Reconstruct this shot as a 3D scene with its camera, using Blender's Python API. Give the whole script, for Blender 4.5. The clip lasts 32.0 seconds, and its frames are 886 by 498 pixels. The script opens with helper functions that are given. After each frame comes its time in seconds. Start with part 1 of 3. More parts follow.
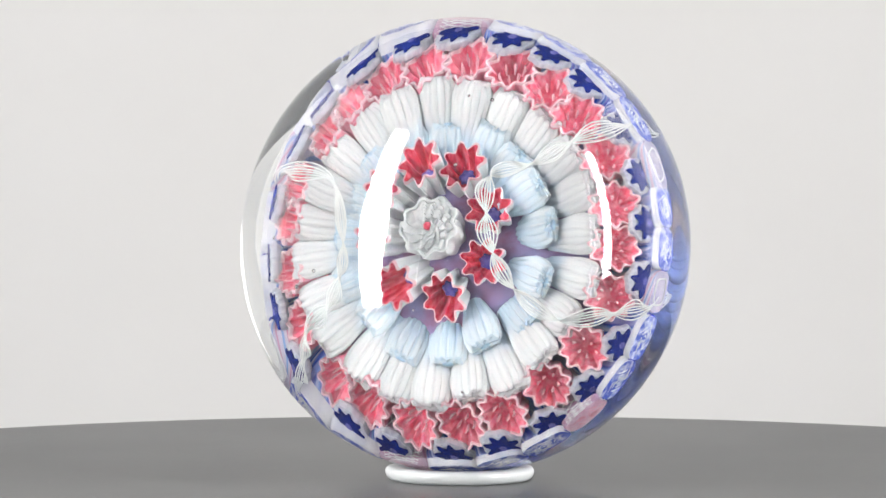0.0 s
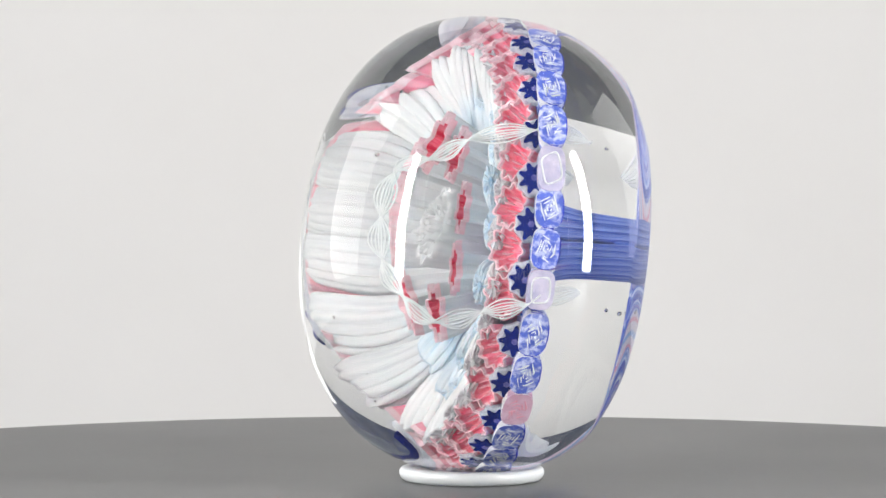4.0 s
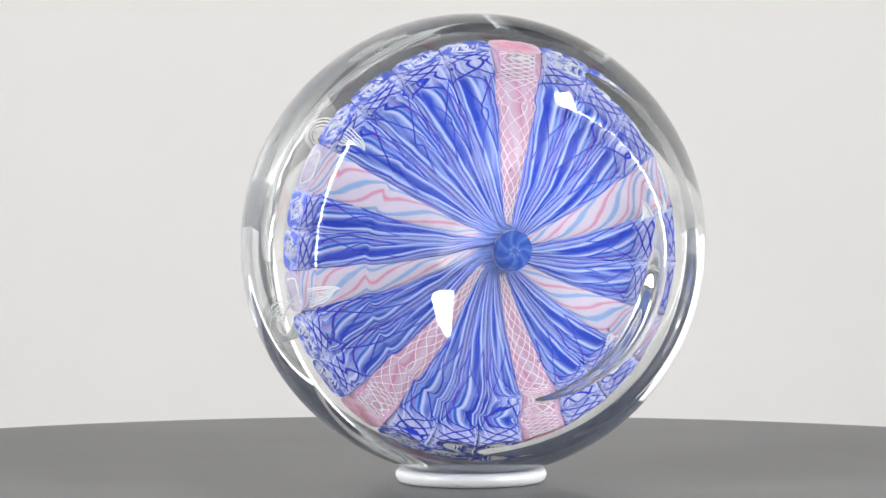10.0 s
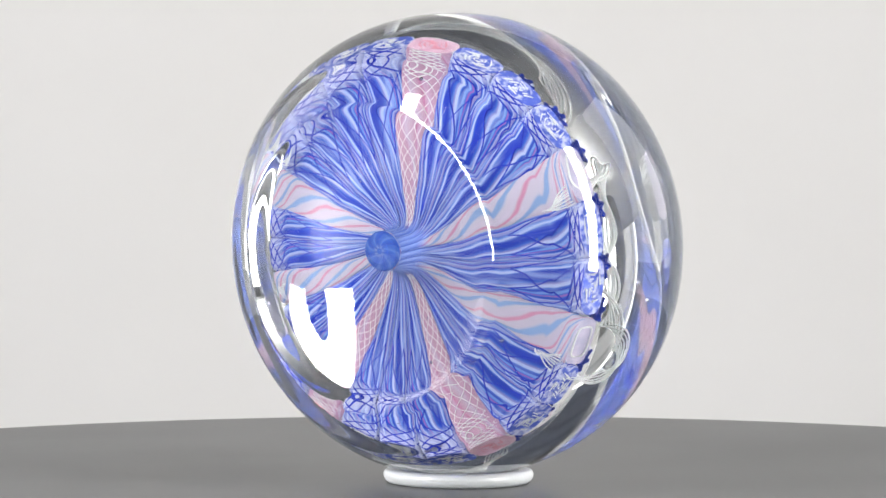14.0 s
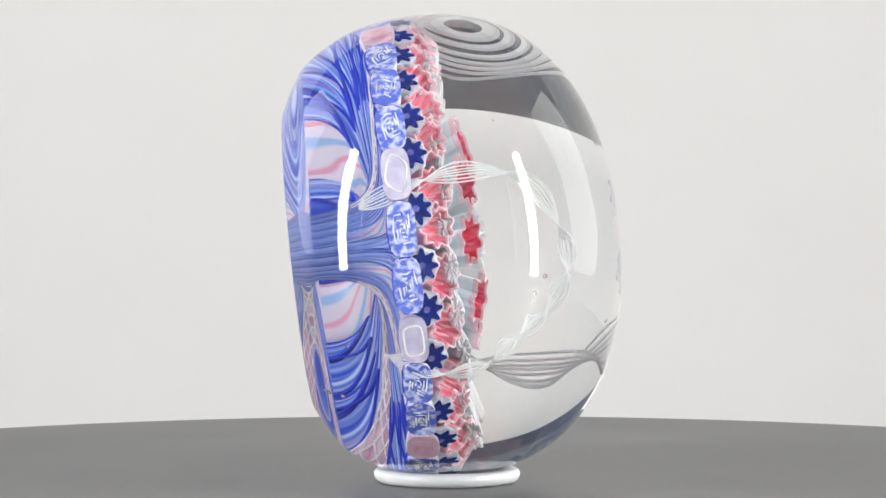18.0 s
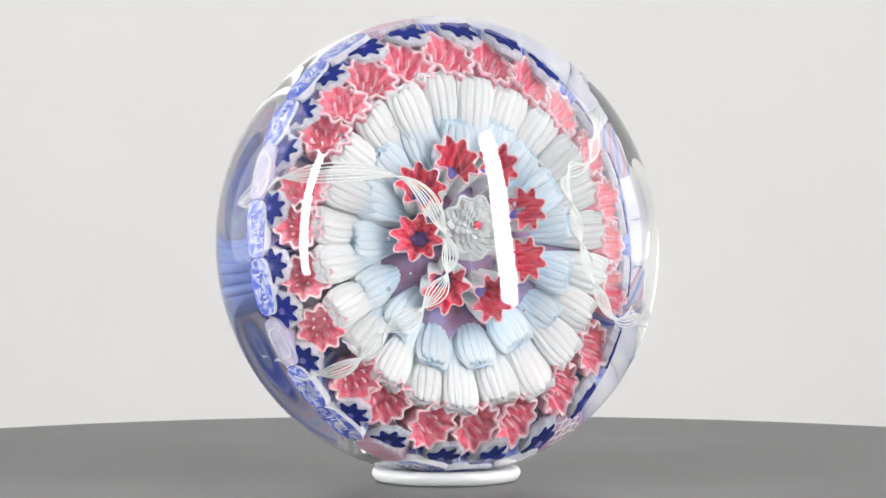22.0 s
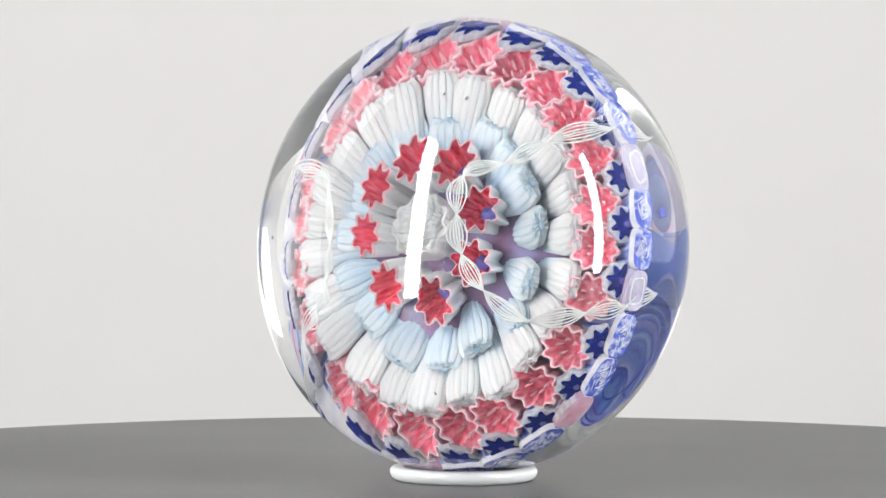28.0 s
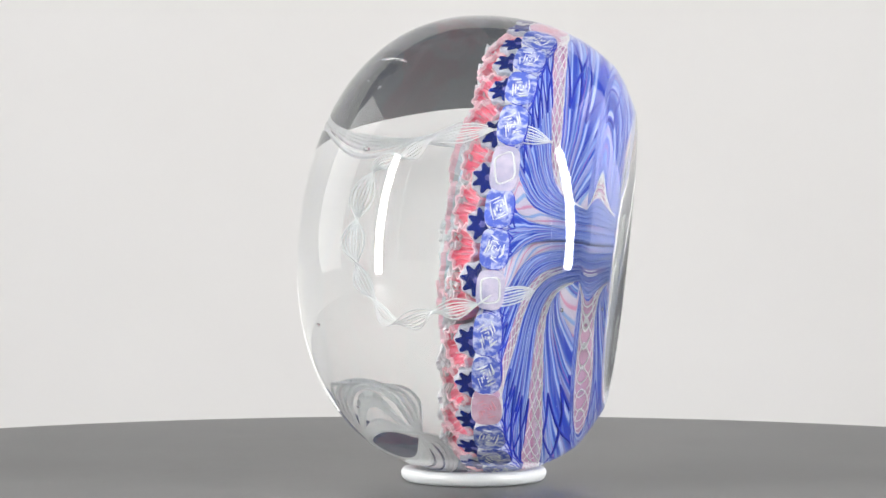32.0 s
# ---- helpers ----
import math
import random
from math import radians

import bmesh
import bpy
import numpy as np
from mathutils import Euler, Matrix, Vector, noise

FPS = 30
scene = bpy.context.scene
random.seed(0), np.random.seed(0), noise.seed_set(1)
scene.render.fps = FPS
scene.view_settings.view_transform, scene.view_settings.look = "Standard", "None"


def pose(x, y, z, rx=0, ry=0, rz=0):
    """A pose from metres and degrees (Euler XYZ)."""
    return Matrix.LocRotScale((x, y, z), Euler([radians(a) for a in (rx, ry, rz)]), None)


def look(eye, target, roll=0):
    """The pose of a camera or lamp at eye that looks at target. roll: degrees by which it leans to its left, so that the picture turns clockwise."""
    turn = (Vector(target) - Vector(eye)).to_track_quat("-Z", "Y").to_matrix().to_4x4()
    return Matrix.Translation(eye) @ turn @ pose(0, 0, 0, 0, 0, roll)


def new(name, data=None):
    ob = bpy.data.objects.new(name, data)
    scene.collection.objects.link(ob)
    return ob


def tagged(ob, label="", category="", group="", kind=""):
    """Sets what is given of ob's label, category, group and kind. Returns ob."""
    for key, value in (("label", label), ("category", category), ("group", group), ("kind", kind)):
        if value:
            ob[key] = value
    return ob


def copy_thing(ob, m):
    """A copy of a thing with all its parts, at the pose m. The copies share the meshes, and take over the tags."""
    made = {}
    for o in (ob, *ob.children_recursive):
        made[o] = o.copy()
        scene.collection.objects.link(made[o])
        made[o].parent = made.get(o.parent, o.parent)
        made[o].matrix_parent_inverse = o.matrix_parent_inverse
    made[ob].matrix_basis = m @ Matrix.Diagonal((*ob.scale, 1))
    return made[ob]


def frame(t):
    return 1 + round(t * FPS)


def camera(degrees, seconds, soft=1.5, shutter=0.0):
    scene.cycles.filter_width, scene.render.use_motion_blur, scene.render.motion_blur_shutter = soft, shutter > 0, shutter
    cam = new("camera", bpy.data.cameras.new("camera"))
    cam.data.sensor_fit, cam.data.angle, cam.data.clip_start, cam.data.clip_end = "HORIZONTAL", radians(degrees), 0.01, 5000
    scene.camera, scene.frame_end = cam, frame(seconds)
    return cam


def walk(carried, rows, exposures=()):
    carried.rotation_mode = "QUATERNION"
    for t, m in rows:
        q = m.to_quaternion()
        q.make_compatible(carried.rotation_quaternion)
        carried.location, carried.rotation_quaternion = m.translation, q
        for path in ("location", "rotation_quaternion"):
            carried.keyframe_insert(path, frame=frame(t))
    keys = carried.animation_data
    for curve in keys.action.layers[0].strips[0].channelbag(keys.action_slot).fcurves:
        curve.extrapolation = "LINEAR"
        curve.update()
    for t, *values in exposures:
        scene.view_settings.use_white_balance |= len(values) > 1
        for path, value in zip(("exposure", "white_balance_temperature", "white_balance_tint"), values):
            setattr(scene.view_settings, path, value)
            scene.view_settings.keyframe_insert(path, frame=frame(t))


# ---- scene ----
# camera: a long lens, level with the middle of the paperweight, standing still
cam = camera(21.66, 32.0, soft=1.5)
EYE = (0.0, -0.41, 0.041)
walk(cam, [(0.0, look(EYE, (0, 0, 0.041))), (32.0, look(EYE, (0, 0, 0.041)))])
scene.view_settings.exposure = 0.0


# ---------------------------------------------------------------- plan (metres)
TURN, FACE = 26.85, 24.74            # seconds for one turn; when the flower side faces the camera
AXIS_X = 0.0030                      # turntable axis
OFF = Vector((-0.0013, 0.0023, 0))   # the ring stands a little off the axis
GLASS_AT = Vector((-0.0014, 0.0036, 0.04165))  # middle of the glass, seen from the axis
TILT = -6.14                         # the flower side leans up a little
R = 0.0406                           # radius of the glass
FRONT, BACK, FACET = 0.0315, 0.0326, 0.0252
DISH, DISH_CURVE = 0.0167, 0.075     # hollow ground into the base: its radius, and that of its curve
DISH_OFF = (-0.0028, -0.0042)         # the hollow stands off the axis
RIM = 0.0247                         # radius of the narrow rim round the hollow
SHOULDER = 0.470                     # slope of the glass outside the rim
SEAT = 0.0011                        # height of the glass's lowest point
FLOOR = -0.090                       # the paper under the turntable


def turn(t):
    return -360.0 * (t - FACE) / TURN


# ---------------------------------------------------------------- light
world = bpy.data.worlds.new("white_studio")
scene.world = world
world.use_nodes = True
world.node_tree.nodes["Background"].inputs["Color"].default_value = (1.0, 0.985, 0.965, 1)
world.node_tree.nodes["Background"].inputs["Strength"].default_value = 2.42


def strip_place(side):
    """a strip light stands beside the camera, 0.48 m from the glass"""
    a = radians(57.5 * side)
    return 0.48 * math.sin(a), -0.48 * math.cos(a), 0.190


def strip_lamp(side, watts):
    lamp = bpy.data.lights.new("strip_light", "AREA")
    lamp.shape, lamp.size, lamp.size_y, lamp.energy = "RECTANGLE", 0.054, 0.48, watts
    lamp.color = (1.0, 0.985, 0.96)
    ob = new("strip_light_glow", lamp)
    ob.matrix_world = look(strip_place(side), (0, 0, 0.190))
    return ob


strip_lamp(-1, 6.4)
strip_lamp(1, 6.4)


# ---------------------------------------------------------------- materials
def material(name, colour, rough=0.6, spec=0.5, metal=0.0):
    m = bpy.data.materials.new(name)
    m.use_nodes = True
    b = m.node_tree.nodes["Principled BSDF"]
    b.inputs["Base Color"].default_value = (*colour, 1)
    b.inputs["Roughness"].default_value = rough
    b.inputs["Specular IOR Level"].default_value = spec
    b.inputs["Metallic"].default_value = metal
    return m


def node(m, kind, **values):
    n = m.node_tree.nodes.new(kind)
    for k, v in values.items():
        n.inputs[k.replace("_", " ")].default_value = v
    return n


def link(m, a, b):
    m.node_tree.links.new(a, b)


def mottled(name, one, two, scale, rough=0.6, spec=0.5, bump=0.0, detail=4.0, lo=0.35, hi=0.65, fine=0.0):
    """two colours mixed by a noise in object space, with a fine second grain"""
    m = material(name, one, rough, spec)
    b = m.node_tree.nodes["Principled BSDF"]
    co = node(m, "ShaderNodeTexCoord")
    n = node(m, "ShaderNodeTexNoise", Scale=scale, Detail=detail)
    link(m, co.outputs["Object"], n.inputs["Vector"])
    r = node(m, "ShaderNodeValToRGB")
    r.color_ramp.elements[0].position, r.color_ramp.elements[1].position = lo, hi
    r.color_ramp.elements[0].color, r.color_ramp.elements[1].color = (*one, 1), (*two, 1)
    link(m, n.outputs["Fac"], r.inputs["Fac"])
    link(m, r.outputs["Color"], b.inputs["Base Color"])
    if bump:
        n2 = node(m, "ShaderNodeTexNoise", Scale=fine or scale * 6, Detail=3.0)
        link(m, co.outputs["Object"], n2.inputs["Vector"])
        bp = node(m, "ShaderNodeBump", Strength=bump, Distance=0.0004)
        link(m, n2.outputs["Fac"], bp.inputs["Height"])
        link(m, bp.outputs["Normal"], b.inputs["Normal"])
    return m


def cane_glass(name, tip, root, soft=0.0024, band=None, relief=0.2, grain=1700.0, stretch=(1, 1, 0.07)):
    """opaque coloured glass, drawn out: fine streaks along the cane (local z), a little change from cane to cane"""
    m = material(name, tip, 0.5, 0.0)
    b = m.node_tree.nodes["Principled BSDF"]
    co = node(m, "ShaderNodeTexCoord")
    mp = node(m, "ShaderNodeMapping")
    mp.inputs["Scale"].default_value = stretch
    link(m, co.outputs["Object"], mp.inputs["Vector"])
    n = node(m, "ShaderNodeTexNoise", Scale=grain, Detail=3.0)
    link(m, mp.outputs["Vector"], n.inputs["Vector"])
    info = node(m, "ShaderNodeObjectInfo")
    r = node(m, "ShaderNodeValToRGB")
    r.color_ramp.elements[0].position, r.color_ramp.elements[1].position = 0.33, 0.68
    r.color_ramp.elements[0].color, r.color_ramp.elements[1].color = (*root, 1), (*tip, 1)
    link(m, n.outputs["Fac"], r.inputs["Fac"])
    hsv = node(m, "ShaderNodeHueSaturation")
    mr = node(m, "ShaderNodeMapRange", To_Min=0.88, To_Max=1.08)
    link(m, info.outputs["Random"], mr.inputs["Value"])
    link(m, mr.outputs["Result"], hsv.inputs["Value"])
    colour = r.outputs["Color"]
    if band:  # a second colour laid into the cane below its tip, with a frayed edge
        tint, z0, z1 = band
        sep = node(m, "ShaderNodeSeparateXYZ")
        link(m, co.outputs["Object"], sep.inputs["Vector"])
        fray = node(m, "ShaderNodeTexNoise", Scale=520.0, Detail=2.0)
        link(m, mp.outputs["Vector"], fray.inputs["Vector"])
        shift = m.node_tree.nodes.new("ShaderNodeMath")
        shift.operation = "MULTIPLY_ADD"
        shift.inputs[1].default_value = 0.004
        link(m, fray.outputs["Fac"], shift.inputs[0])
        link(m, sep.outputs["Z"], shift.inputs[2])
        rr = node(m, "ShaderNodeMapRange", From_Min=z0 + 0.002, From_Max=z1 + 0.002, To_Min=0.85, To_Max=0.0)
        rr.interpolation_type = "SMOOTHSTEP"
        link(m, shift.outputs[0], rr.inputs["Value"])
        mix = m.node_tree.nodes.new("ShaderNodeMix")
        mix.data_type = "RGBA"
        link(m, rr.outputs["Result"], mix.inputs["Factor"])
        link(m, colour, mix.inputs["A"])
        mix.inputs["B"].default_value = (*tint, 1)
        colour = mix.outputs["Result"]
    link(m, colour, hsv.inputs["Color"])
    link(m, hsv.outputs["Color"], b.inputs["Base Color"])
    bp = node(m, "ShaderNodeBump", Strength=relief, Distance=0.0003)
    link(m, n.outputs["Fac"], bp.inputs["Height"])
    link(m, bp.outputs["Normal"], b.inputs["Normal"])
    b.inputs["Subsurface Weight"].default_value = 0.9
    b.inputs["Subsurface Radius"].default_value = (1.0, 0.9, 0.9)
    b.inputs["Subsurface Scale"].default_value = soft
    return m


def twist_glass(name, stops, count=5.0, turns=2.0, wobble=0.8, rim=None, stem_blue=True, dashes=None):
    """stripes that wind round a drawn-out cane: u goes round it, v along it"""
    m = material(name, stops[0][1], 0.5, 0.0)
    b = m.node_tree.nodes["Principled BSDF"]
    co = node(m, "ShaderNodeTexCoord")
    sep = node(m, "ShaderNodeSeparateXYZ")
    link(m, co.outputs["UV"], sep.inputs["Vector"])
    n = node(m, "ShaderNodeTexNoise", Scale=130.0, Detail=2.0)
    link(m, co.outputs["Object"], n.inputs["Vector"])

    def math_node(op, a, bb):
        k = m.node_tree.nodes.new("ShaderNodeMath")
        k.operation = op
        for i, v in enumerate((a, bb)):
            if isinstance(v, (int, float)):
                k.inputs[i].default_value = v
            else:
                link(m, v, k.inputs[i])
        return k.outputs[0]
    s = math_node("ADD", math_node("MULTIPLY", sep.outputs["X"], count), math_node("MULTIPLY", sep.outputs["Y"], turns))
    s = math_node("ADD", s, math_node("MULTIPLY", n.outputs["Fac"], wobble))
    s = math_node("FRACT", s, 0.0)
    r = node(m, "ShaderNodeValToRGB")
    ramp = r.color_ramp
    ramp.elements[0].position, ramp.elements[0].color = stops[0][0], (*stops[0][1], 1)
    ramp.elements[1].position, ramp.elements[1].color = stops[-1][0], (*stops[-1][1], 1)
    for p, c in stops[1:-1]:
        e = ramp.elements.new(p)
        e.color = (*c, 1)
    link(m, s, r.inputs["Fac"])
    colour = r.outputs["Color"]
    if dashes:  # pale glass shows through in short strokes
        mp = node(m, "ShaderNodeMapping")
        mp.inputs["Scale"].default_value = (26.0, 3.0, 1.0)
        link(m, co.outputs["UV"], mp.inputs["Vector"])
        info = node(m, "ShaderNodeObjectInfo")
        patch = node(m, "ShaderNodeTexNoise", Scale=1.0, Detail=2.0)
        patch.noise_dimensions = "4D"
        link(m, mp.outputs["Vector"], patch.inputs["Vector"])
        link(m, math_node("MULTIPLY", info.outputs["Random"], 40.0), patch.inputs["W"])
        share = node(m, "ShaderNodeMapRange", From_Min=0.50, From_Max=0.66, To_Min=0.0, To_Max=0.6)
        link(m, patch.outputs["Fac"], share.inputs["Value"])
        mix = m.node_tree.nodes.new("ShaderNodeMix")
        mix.data_type = "RGBA"
        link(m, share.outputs["Result"], mix.inputs["Factor"])
        link(m, colour, mix.inputs["A"])
        mix.inputs["B"].default_value = (*dashes, 1)
        colour = mix.outputs["Result"]
    if rim:  # the outermost part is paler glass between the threads
        near = node(m, "ShaderNodeMapRange", From_Min=0.10, From_Max=0.36, To_Min=0.82, To_Max=0.0)
        link(m, sep.outputs["Y"], near.inputs["Value"])
        mix = m.node_tree.nodes.new("ShaderNodeMix")
        mix.data_type = "RGBA"
        link(m, near.outputs["Result"], mix.inputs["Factor"])
        link(m, colour, mix.inputs["A"])
        mix.inputs["B"].default_value = (*rim, 1)
        colour = mix.outputs["Result"]
    if stem_blue:
        near = node(m, "ShaderNodeMapRange", From_Min=0.90, From_Max=0.975, To_Min=0.0, To_Max=1.0)
        link(m, sep.outputs["Y"], near.inputs["Value"])
        streaks = node(m, "ShaderNodeValToRGB")
        streaks.color_ramp.elements[0].color, streaks.color_ramp.elements[1].color = (0.03, 0.08, 0.42, 1), (0.26, 0.36, 0.70, 1)
        link(m, s, streaks.inputs["Fac"])
        mix = m.node_tree.nodes.new("ShaderNodeMix")
        mix.data_type = "RGBA"
        link(m, near.outputs["Result"], mix.inputs["Factor"])
        link(m, colour, mix.inputs["A"])
        link(m, streaks.outputs["Color"], mix.inputs["B"])
        colour = mix.outputs["Result"]
    link(m, colour, b.inputs["Base Color"])
    return m


def clear_glass(name, ior, lift_share):
    m = bpy.data.materials.new(name)
    m.use_nodes = True
    nt = m.node_tree
    nt.nodes.remove(nt.nodes["Principled BSDF"])
    g = nt.nodes.new("ShaderNodeBsdfGlass")
    g.inputs["Roughness"].default_value = 0.0
    g.inputs["IOR"].default_value = ior
    g.inputs["Color"].default_value = (0.985, 0.99, 0.985, 1)
    # bluish diffuse share that puts light into black trapped-ray zones, over slight dust
    lift_diffuse = nt.nodes.new("ShaderNodeBsdfDiffuse")
    lift_diffuse.inputs["Color"].default_value = (0.62, 0.70, 0.82, 1)
    mix = nt.nodes.new("ShaderNodeMixShader")
    mix.inputs["Fac"].default_value = lift_share
    nt.links.new(g.outputs["BSDF"], mix.inputs[1])
    nt.links.new(lift_diffuse.outputs["BSDF"], mix.inputs[2])
    nt.links.new(mix.outputs["Shader"], nt.nodes["Material Output"].inputs["Surface"])
    return m


GLASS = clear_glass("clear_lead_glass", 1.51, 0.013)
RING_WHITE = material("milky_plastic", (0.46, 0.48, 0.49), 0.34)
RING_WHITE.node_tree.nodes["Principled BSDF"].inputs["Subsurface Weight"].default_value = 1.0
RING_WHITE.node_tree.nodes["Principled BSDF"].inputs["Subsurface Radius"].default_value = (0.006, 0.006, 0.006)
RING_WHITE.node_tree.nodes["Principled BSDF"].inputs["Subsurface Scale"].default_value = 1.0
PLATTER = mottled("dark_grey_board", (0.056, 0.0563, 0.057), (0.083, 0.0834, 0.084), 14.0, 0.34, 0.20, 0.15, 5.0, fine=900.0)
PAPER = mottled("white_paper", (0.80, 0.79, 0.775), (0.82, 0.812, 0.80), 3.0, 0.9, 0.1, 0.0)
CURTAIN = mottled("charcoal_curtain", (0.10, 0.115, 0.16), (0.13, 0.145, 0.19), 6.0, 0.9, 0.1, 0.0)
HOUSING = material("black_lamp_housing", (0.03, 0.03, 0.03), 0.4)

SKY = cane_glass("light_blue_cane", (0.56, 0.72, 0.86), (0.36, 0.57, 0.80), 0.0012)
GREY_WHITE = cane_glass("grey_white_cane", (0.64, 0.66, 0.73), (0.46, 0.48, 0.60))
BRIGHT = cane_glass("white_cane_end", (0.82, 0.825, 0.835), (0.72, 0.73, 0.76), relief=0.1)
MILKY = cane_glass("milky_cane_end", (0.80, 0.79, 0.81), (0.64, 0.61, 0.66), 0.0010, relief=0.45, grain=1900.0, stretch=(0.06, 1, 0.06))
ICE = cane_glass("ice_blue_cane", (0.78, 0.83, 0.87), (0.50, 0.67, 0.83), 0.0014, relief=0.4, grain=1600.0, stretch=(0.2, 1, 0.2))
WHITE = cane_glass("white_cane", (0.84, 0.843, 0.85), (0.73, 0.74, 0.77), 0.0010, band=((0.54, 0.69, 0.84), -0.0085, -0.0038), grain=1900.0, relief=0.6, stretch=(1, 1, 0.05))
PALE = cane_glass("pale_white_blue_cane", (0.82, 0.85, 0.88), (0.58, 0.71, 0.83), 0.0008, band=((0.54, 0.69, 0.84), -0.0060, -0.0006), grain=1700.0, relief=0.6, stretch=(1, 1, 0.05))
PINK = cane_glass("pink_cane", (0.94, 0.46, 0.54), (0.90, 0.24, 0.34), 0.0012, relief=0.25)
ROSE = cane_glass("pink_edge", (0.94, 0.70, 0.75), (0.92, 0.52, 0.60), 0.0010, relief=0.1)
RED = cane_glass("red_cane", (0.92, 0.24, 0.33), (0.72, 0.035, 0.09), 0.0010, relief=0.15, stretch=(1, 1, 0.12))
CORAL = cane_glass("coral_cane", (0.95, 0.42, 0.50), (0.90, 0.18, 0.28), 0.0014, relief=0.15)
NAVY = cane_glass("navy_cane", (0.005, 0.018, 0.25), (0.003, 0.008, 0.13), 0.0003)
VIOLET = cane_glass("violet_dot", (0.20, 0.20, 0.60), (0.10, 0.10, 0.40))
MAUVE = mottled("mauve_ground", (0.30, 0.13, 0.22), (0.30, 0.29, 0.52), 260.0, 0.6, 0.0)
END_MILK = mottled("milky_end", (0.44, 0.42, 0.60), (0.66, 0.61, 0.74), 500.0, 0.5, 0.0)
RIM_MILK = mottled("lilac_rim", (0.62, 0.64, 0.76), (0.82, 0.82, 0.86), 420.0, 0.5, 0.0)
END_PINK = mottled("pink_end", (0.70, 0.42, 0.56), (0.82, 0.62, 0.74), 500.0, 0.5, 0.0)
END_BLUE = mottled("blue_end", (0.09, 0.14, 0.60), (0.60, 0.64, 0.86), 900.0, 0.5, 0.0, lo=0.45, hi=0.62)


def milky_thread(name, colour):
    """thin milky glass: half of the light passes through it"""
    m = material(name, colour, 0.5, 0.0)
    nt = m.node_tree
    tl = nt.nodes.new("ShaderNodeBsdfTranslucent")
    tl.inputs["Color"].default_value = (*colour, 1)
    mix = nt.nodes.new("ShaderNodeMixShader")
    mix.inputs["Fac"].default_value = 0.5
    nt.links.new(nt.nodes["Principled BSDF"].outputs["BSDF"], mix.inputs[1])
    nt.links.new(tl.outputs["BSDF"], mix.inputs[2])
    nt.links.new(mix.outputs["Shader"], nt.nodes["Material Output"].inputs["Surface"])
    return m


THREAD = milky_thread("white_thread", (0.93, 0.95, 0.95))
BLUE_THREAD = material("blue_thread", (0.02, 0.04, 0.50), 0.5, 0.0)
PINK_THREAD = material("pink_thread", (0.80, 0.38, 0.48), 0.5, 0.0)
DEEP, MID, PALE_BLUE, MILK = (0.018, 0.045, 0.44), (0.045, 0.13, 0.56), (0.15, 0.29, 0.68), (0.44, 0.52, 0.78)
LILAC = (0.25, 0.25, 0.56)
BLUE_TWIST = twist_glass("blue_white_twist", [(0.0, DEEP), (0.10, DEEP), (0.13, MID), (0.16, MILK), (0.20, MILK), (0.23, PALE_BLUE), (0.26, MID), (0.29, DEEP), (0.34, LILAC), (0.42, LILAC), (0.45, MILK), (0.48, MID), (0.53, DEEP),
                                               (0.57, MID), (0.60, (0.34, 0.12, 0.46)), (0.63, MID), (0.65, PALE_BLUE), (0.68, PALE_BLUE), (0.71, DEEP), (0.75, MID), (0.78, MILK), (0.82, MILK), (0.85, LILAC), (0.90, MID), (0.96, DEEP)], 5.0, 1.2, 0.14, (0.60, 0.64, 0.82), dashes=(0.34, 0.46, 0.80))
ROSE_PALE, ROSE_DEEP = (0.54, 0.34, 0.47), (0.50, 0.20, 0.36)
PINK_TWIST = twist_glass("pink_twist", [(0.0, ROSE_PALE), (0.20, (0.60, 0.42, 0.58)), (0.28, ROSE_DEEP), (0.34, ROSE_PALE), (0.55, (0.58, 0.48, 0.62)), (0.66, (0.54, 0.32, 0.48)), (0.72, ROSE_PALE), (0.97, ROSE_PALE)], 5.0, 2.0, 0.4)
CREAM, CANDY_RED, CANDY_BLUE = (0.57, 0.53, 0.65), (0.58, 0.26, 0.41), (0.24, 0.37, 0.66)
CANDY_TWIST = twist_glass("candy_twist", [(0.0, CREAM), (0.08, CREAM), (0.14, CANDY_RED), (0.20, CANDY_RED), (0.28, CREAM), (0.42, (0.60, 0.54, 0.68)), (0.52, CREAM), (0.58, CREAM), (0.66, CANDY_BLUE), (0.78, CANDY_BLUE), (0.86, CREAM)], 5.0, 5.0, 0.5)
STEM_TWIST = twist_glass("stem_twist", [(0.0, MID), (0.3, (0.06, 0.15, 0.56)), (0.5, (0.12, 0.22, 0.62)), (0.6, MID), (0.97, (0.03, 0.09, 0.50))], 7.0, 1.2, 0.4)


# ---------------------------------------------------------------- mesh helpers
def part(name, bm, mat, parent=None, label="", m=None, smooth=True):
    me = bpy.data.meshes.new(name)
    bm.normal_update()
    bm.to_mesh(me)
    bm.free()
    me.materials.append(mat)
    if smooth:
        for p in me.polygons:
            p.use_smooth = True
        me.set_sharp_from_angle(angle=radians(38))
    ob = new(name, me)
    if parent:
        ob.parent = parent
    if m is not None:
        ob.matrix_basis = m
    if label:
        tagged(ob, label)
    return ob


